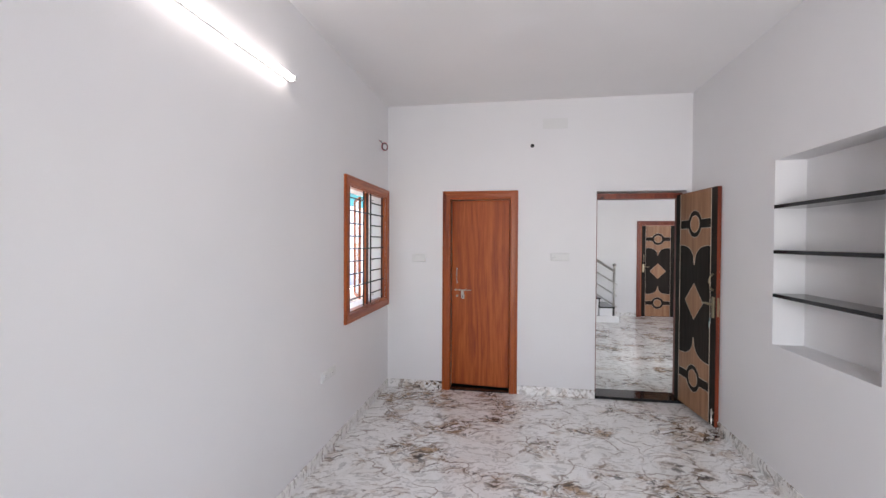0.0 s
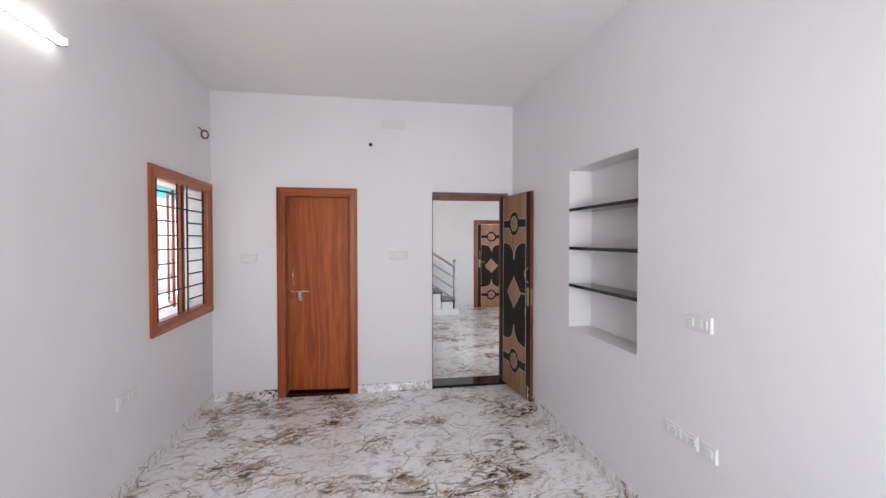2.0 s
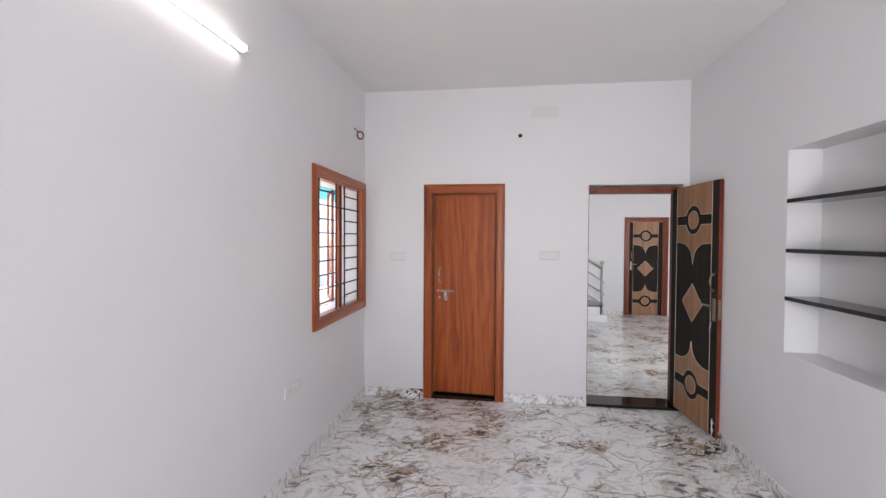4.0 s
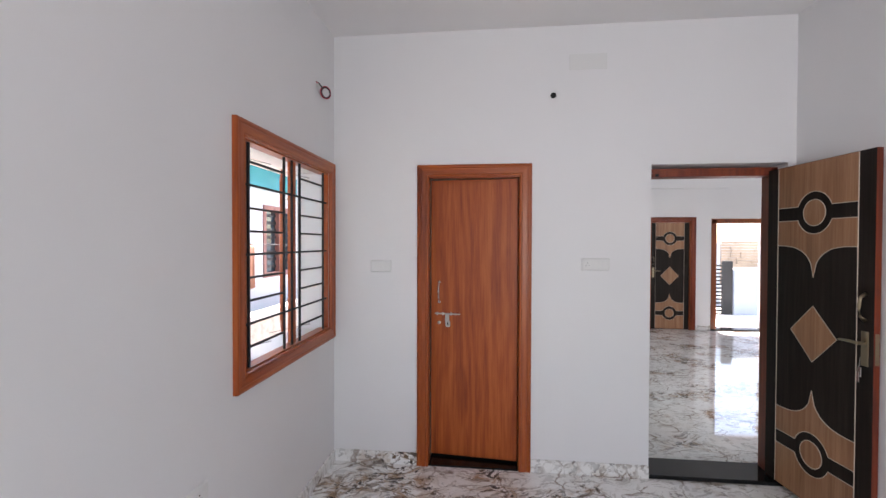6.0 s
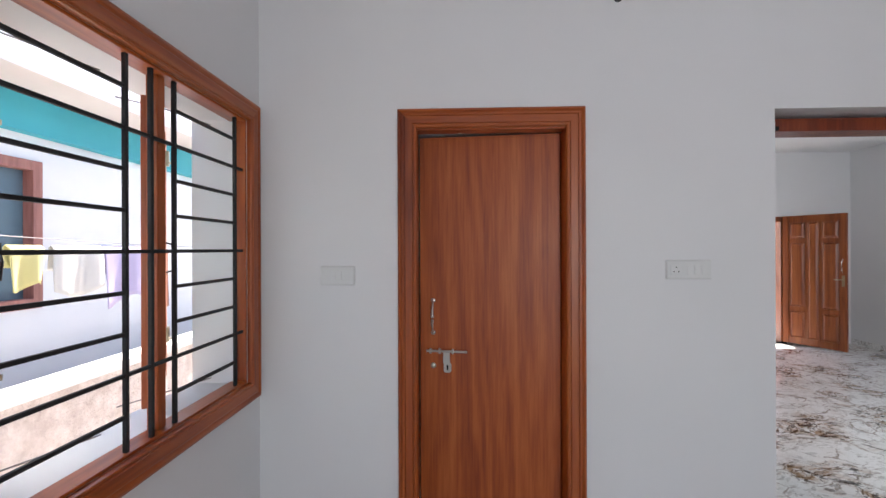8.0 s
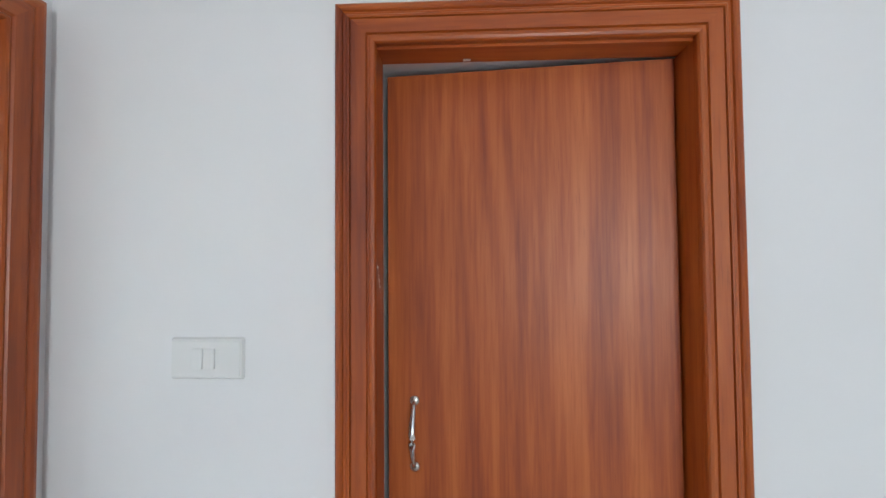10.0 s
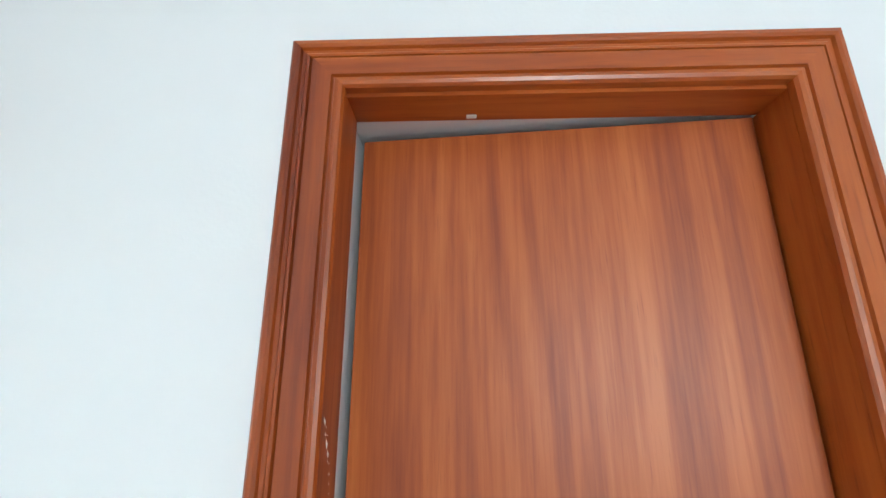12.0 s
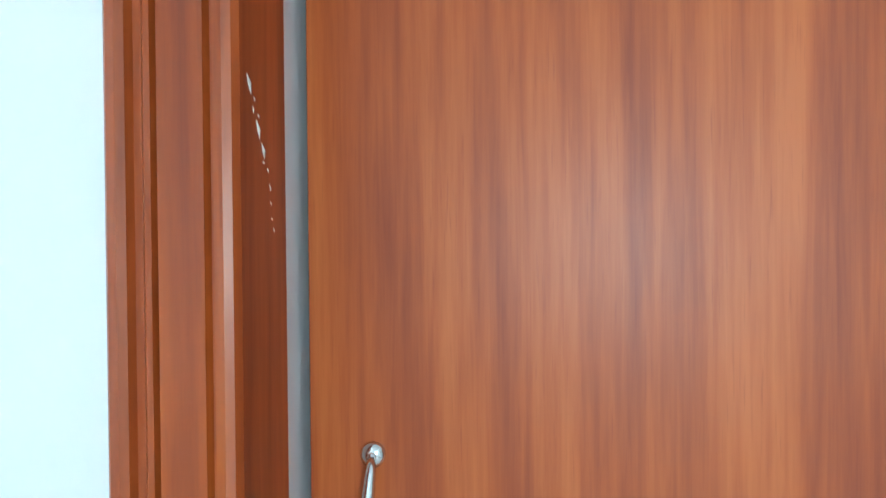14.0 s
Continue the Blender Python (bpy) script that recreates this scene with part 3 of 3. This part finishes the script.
# ---- hall: patterned closed door, stairs, entrance ----
door_3 = thing("door_3", (0, HALL_Y, 0), "closed patterned dark and brown laminate door", "door", kind="structure")
casing(door_3, 3.97, 4.845, 0, 2.06, mats=(DARKRED, DARKRED))
part("jamb", box((4.045, -.002, 0), (4.07, .10, 1.985)), WOOD_V, door_3)
part("jamb", box((4.745, -.002, 0), (4.77, .10, 1.985)), WOOD_V, door_3)
part("head", box((4.045, -.002, 1.965), (4.77, .10, 1.985)), WOOD_H, door_3)
face = new("leaf"); face.parent = door_3; face.empty_display_size = .1; face.matrix_basis = pose(4.743, .03, 0, 0, 0, 180)
part("dark_sheet", box((.001, -.035, .001), (.67, 0, 1.962)), DARKLAM, face, "dark brown laminate sheet")
pattern_leaf(face, .67, 1.95, .011, .085)
lever_lock(face, .625, 1)

stairs = thing("staircase", (0, 0, 0), "white staircase with black granite treads by the hall wall", "staircase")
part("base_step", box((1.0, 4.42, 0), (3.43, HALL_Y - .012, .13), .004), WALL, stairs, "white painted base step")
for i in range(8):
    x1 = 3.33 - .27 * i; z0 = .13 + .175 * i
    part("step_body", box((x1 - (.27 if i < 7 else .5), 4.47, .13), (x1 - .018, HALL_Y - .013, z0 + .155), .002, 1), WALL, stairs)
    part("riser", box((x1 - .018, 4.462, z0), (x1 + .002, HALL_Y - .013, z0 + .155), .002, 1), GRANITE, stairs, "black granite riser")
    part("tread", box((x1 - .28, 4.45, z0 + .155), (x1 + .02, HALL_Y - .013, z0 + .175), .004), GRANITE, stairs, "black granite tread")
rail = thing("stair_railing", (0, 0, 0), "tubular stainless steel stair railing", "railing")
part("newel_post", pipe([(3.34, 4.50, .13), (3.34, 4.50, 1.12)], .024, 14), STEEL, rail, "", True)
bm = bmesh.new(); bmesh.ops.create_uvsphere(bm, u_segments=16, v_segments=10, radius=.036, matrix=Matrix.Translation((3.34, 4.50, 1.15)))
part("finial", bm, CHROME, rail, "", True)
for k in range(1, 4):
    x = 3.34 - .62 * k
    part("post", pipe([(x, 4.50, .13 + .40 * k - .05), (x, 4.50, 1.0 + .40 * k)], .018, 12), STEEL, rail, "", True)
for dz, r in ((1.02, .024), (.78, .011), (.55, .011), (.33, .011)):
    part("rail_bar", pipe([(3.40 if r < .02 else 3.34, 4.50, dz - (.03 if r < .02 else 0)), (1.5, 4.50, dz + 1.19)], r, 12), STEEL, rail, "", True)

door_4 = thing("door_4", (0, 0, 0), "panelled dark red wooden entrance door standing open", "door", kind="structure")
part("jamb", box((5.11, HALL_Y - .012, 0), (5.20, HALL_Y + .12, 2.02), .003), MAHOG, door_4)
part("jamb", box((6.01, HALL_Y - .012, 0), (6.09, HALL_Y + .12, 2.02), .003), MAHOG, door_4)
part("head", box((5.11, HALL_Y - .012, 1.95), (6.09, HALL_Y + .12, 2.03), .003), MAHOG, door_4)
part("threshold", box((5.11, HALL_Y - .03, 0), (6.09, HALL_Y + .23, .03), .004), GRANITE, door_4)
leaf = new("leaf"); leaf.parent = door_4; leaf.empty_display_size = .1
leaf.matrix_basis = pose(6.03, 5.27, 0, 0, 0, math.degrees(math.atan2(-.72, .37)))
LW = .81
# local x from hinge to free edge; the face seen from the bedroom is local -y
part("slab", box((0, .0, .035), (LW, .03, 2.03), .002), MAHOG, leaf)


def raised_panel(x0, x1, z0, z1):
    bm = bmesh.new()
    r = bmesh.ops.create_cube(bm, size=1)
    for v in r["verts"]:
        k = .028 if v.co.y < 0 else 0
        v.co = Vector((x0 + k if v.co.x < 0 else x1 - k, -.016 if v.co.y < 0 else .001, z0 + k if v.co.z < 0 else z1 - k))
    part("raised_panel", bm, MAHOG, leaf)
    bm = bmesh.new()
    add_pipe(bm, [(x0, -.004, z0), (x0, -.004, z1), (x1, -.004, z1), (x1, -.004, z0)], .009, 6, True)
    part("moulding", bm, MAHOG, leaf)


for x0, x1 in ((.10, .29), (.52, .71)):
    raised_panel(x0, x1, 1.68, 1.92); raised_panel(x0, x1, .62, 1.60); raised_panel(x0, x1, .14, .54)
raised_panel(.34, .47, .14, 1.92)
for a, b in (((0, -.012, .035), (.08, 0, 2.03)), ((.73, -.012, .035), (LW, 0, 2.03))):
    part("stile", box(a, b, .003), MAHOG, leaf)
bm = box((.755, -.022, .97), (.79, -.012, 1.13), .003); add_pipe(bm, [(.772, -.02, 1.07), (.772, -.06, 1.07), (.68, -.06, 1.065)], .008, 8)
part("lever_handle", bm, BRASS, leaf, "antique brass lever handle")
bm = pipe([(.765, -.012, 1.36), (.765, -.045, 1.33), (.765, -.045, 1.20), (.765, -.012, 1.17)], .008, 8)
part("pull_handle", bm, CHROME, leaf)

# ---- outdoors ----
tagged(part("ground", box((-400, -400, -.5), (400, 400, -.2)), EARTH), "pale concrete ground round the house", "ground", kind="structure")
tagged(part("pavement_porch", box((3.6, HALL_Y + .23, -.2), (9.5, 7.4, -.03), .01), OUTER), "pale tiled porch floor", "porch", kind="structure")
# unseen slab, added only to stop direct sun entering the front doorway
tagged(part("porch_sun_blocker", box((3.4, HALL_Y + .23, 2.75), (7.2, 7.0, 2.9), .01), OUTER), "unseen slab added to keep the sun out of the entrance", "roof", kind="structure")
cw = thing("compound_wall", (0, 7.4, 0), "boundary wall beyond the porch, blue shade in its colour", "wall")
part("wall_body", box((6.62, 0, -.2), (14, .15, .98)), SHADE_BLUE, cw)
part("coping", box((6.60, -.03, .98), (14, .18, 1.03), .006), OUTER, cw)
gate = thing("metal_gate", (5.75, 7.45, 0), "dark grey metal gate with close slats", "gate")
part("gate_frame", box((.64, 0, -.12), (.86, .05, 1.18), .004), IRON, gate)
for k in range(14):
    part("slat", box((.02, .01, -.05 + .085 * k), (.65, .035, -.01 + .085 * k), .004), IRON, gate)
part("gate_post", box((0, 0, -.2), (.05, .05, 1.22), .004), IRON, gate)
house = thing("house", (0, 11, 0), "neighbouring house with sandstone cladding across the lane", "house")
part("wall", box((3, .2, -.2), (8.2, 4, 1.55)), OUTER, house)
part("wall", box((9.25, .2, -.2), (20, 4, 1.6)), OUTER, house)
rnd = random.Random(9)
bm = bmesh.new()
for row in range(16):
    x = 8.2
    while x < 9.2:
        w = rnd.uniform(.12, .32)
        add_box(bm, (x, .12 - rnd.uniform(0, .05), .3 + row * .085), (min(x + w, 9.25) - .008, .3, .3 + row * .085 + .076))
        x += w
part("stone_cladding", bm, STONE, house, "rough sandstone block cladding")
wn = part("window", box((9.5, .12, 1.05), (10.2, .2, 1.52)), WOOD_V, house)
part("pane", box((9.55, .10, 1.1), (10.15, .13, 1.47)), mat("reflecting_pane", .05, 0, (.35, .42, .5))[0], wn)

near = thing("house", (-2.6, 0, 0), "white neighbouring house with a teal band", "house")
wb = wall_with_openings("wall", "y", -8, 14, -.25, 0, -.2, 3.6, [(.35, 1.6, 1.06, 2.26), (3.75, 4.9, .99, 2.2)], OUTER, "")
for k in ("category", "kind"):
    del wb[k]
wb.parent = near
part("teal_band", box((-.02, -8, 2.46), (.10, 14, 2.76), .004), TEAL, near, "teal painted sunshade edge")
part("sunshade", box((-.02, -8, 2.76), (.55, 14, 2.86), .004), BOUNCE_WARM, near)
part("parapet", box((-.3, -8, 3.6), (.05, 14, 3.75), .004), OUTER, near)
PANE = mat("dark_pane", .08, 0, (.05, .07, .08))[0]
FROSTED = mat("blue_grey_patterned_pane", .25, 0, (.10, .17, .21))[0]
# brown frame wood with the pinkish reflection on its shaded side put into the colour
SHEEN_BROWN = wood("brown_wood_pink_sheen", (.22, .085, .065), (.31, .125, .10), (.38, .17, .14), (1.6, 1.6, .1), .6)
for y0, y1, z0, z1, slats in ((.35, 1.6, 1.06, 2.26, False), (3.75, 4.9, .99, 2.2, True)):
    w = new("window"); w.parent = near; w.empty_display_size = .1
    for a, b in (((-.10, y0, z0), (.02, y0 + .08, z1)), ((-.10, y1 - .08, z0), (.02, y1, z1)), ((-.10, y0 + .08, z0), (.02, y1 - .08, z0 + .08)), ((-.10, y0 + .08, z1 - .08), (.02, y1 - .08, z1)), ((-.10, (y0 + y1) / 2 - .04, z0 + .08), (.01, (y0 + y1) / 2 + .04, z1 - .08))):
        part("frame", box(a, b, .004), SHEEN_BROWN, w)
    part("pane", box((-.08, y0 + .08, z0 + .08), (-.07, y1 - .08, z1 - .08)), PANE if slats else FROSTED, w)
    for k in range(8 if slats else 0):
        z = z0 + .15 + k * .125
        part("louvre", box((-.065, y0 + .085, z), (-.05, y1 - .085, z + .05), .003), IRON, w)
bw = thing("boundary_wall", (-1.95, 0, 0), "low pink plastered boundary wall beside the house", "wall")
part("wall_body", box((-.15, -8, -.2), (0, 14, .55)), PINK, bw)
part("coping", box((-.19, -8, .55), (.03, 14, .62), .008), OUTER, bw, "sunlit white coping")
line = thing("clothes_line", (-1.55, 0, 1.57), "thin clothes line strung between the houses", "clothes line")
part("cord", pipe([(0, -2 + .4 * k, -.02 + .0016 * (k - 12) ** 2) for k in range(25)], .003, 6), LEAD, line)
for s in (-2, 7.6):
    part("post", pipe([(0, s, -1.77), (0, s, .32)], .02, 10), IRON, line)


def washing(y0, y1, drop_a, drop_b, col, label, seed):
    """A cloth folded over the line, with soft folds."""
    r = random.Random(seed); bm = bmesh.new(); nu, nv = 22, 18; g = []
    ph, f = r.uniform(0, 6), r.uniform(5, 9)
    for i in range(nu + 1):
        u = i / nu; row = []
        for j in range(nv + 1):
            s = (j / nv - .45) * 2
            drop = drop_a if s < 0 else drop_b
            z = -abs(s) * drop * (1 + .10 * math.sin(u * 5 + ph)); amp = abs(s) * .018
            x = (-1 if s < 0 else 1) * min(abs(s) * .3, .018) + amp * math.sin(u * f + ph + s)
            row.append(bm.verts.new((x, y0 + (y1 - y0) * (u + .05 * s * math.sin(ph + u * 3)), z)))
        g.append(row)
    for i in range(nu):
        for j in range(nv):
            bm.faces.new((g[i][j], g[i + 1][j], g[i + 1][j + 1], g[i][j + 1]))
    me = mesh_of("washing", bm, cloth_mat("cloth_" + label.split()[0], col), True)
    ob = tagged(new("hanging_cloth", me), label, "cloth", "washing on the line")
    ob.location = (-1.55, 0, 1.565)
    md = ob.modifiers.new("thickness", "SOLIDIFY"); md.thickness = .003


washing(.36, .56, .13, .22, (.72, .66, .30), "yellow cloth hanging on the clothes line", 1)
washing(.62, .97, .18, .27, (.72, .70, .66), "cream cloth hanging on the clothes line", 2)
washing(.98, 1.38, .20, .36, (.52, .46, .66), "lilac cloth hanging on the clothes line", 3)
washing(1.39, 1.62, .30, .42, (.42, .20, .13), "brown cloth hanging on the clothes line", 5)

# ---- floor: bed and polished tiles ----
floor = tagged(part("floor", box((-.23, YB - .23, -.2), (HALL_X + .23, HALL_Y + .23, -.012)), GROUT), "polished veined marble tile floor", "floor", kind="structure")
TX, TY, GAP = 1.2, .6, .0006
shared = {}


def lay(x0, x1, y0, y1, ox, oy):
    nx = math.ceil((x1 - ox) / TX); ny = math.ceil((y1 - oy) / TY)
    for i in range(math.floor((x0 - ox) / TX), nx):
        for j in range(math.floor((y0 - oy) / TY), ny):
            a, b = max(x0, ox + i * TX), min(x1, ox + (i + 1) * TX); c, d = max(y0, oy + j * TY), min(y1, oy + (j + 1) * TY)
            if b - a < .02 or d - c < .02:
                continue
            key = (round(b - a, 3), round(d - c, 3))
            if key not in shared:
                w, h = b - a - GAP, d - c - GAP
                shared[key] = mesh_of("tile", box((-w / 2, -h / 2, -.012), (w / 2, h / 2, 0), .0006, 1), MARBLE)
            t = new("tile", shared[key]); t.parent = floor; t.location = ((a + b) / 2, (c + d) / 2, 0)


lay(0, XR, YB, 0, .05, -.35)
lay(0, HALL_X, 2.3, HALL_Y, .3, .23)
lay(1.72, HALL_X, .23, 2.3, .3, .23)
lay(0, 1.62, .23, 2.2, .0, .23)
lay(D1[0], D1[1], 0, .23, 0, 0)
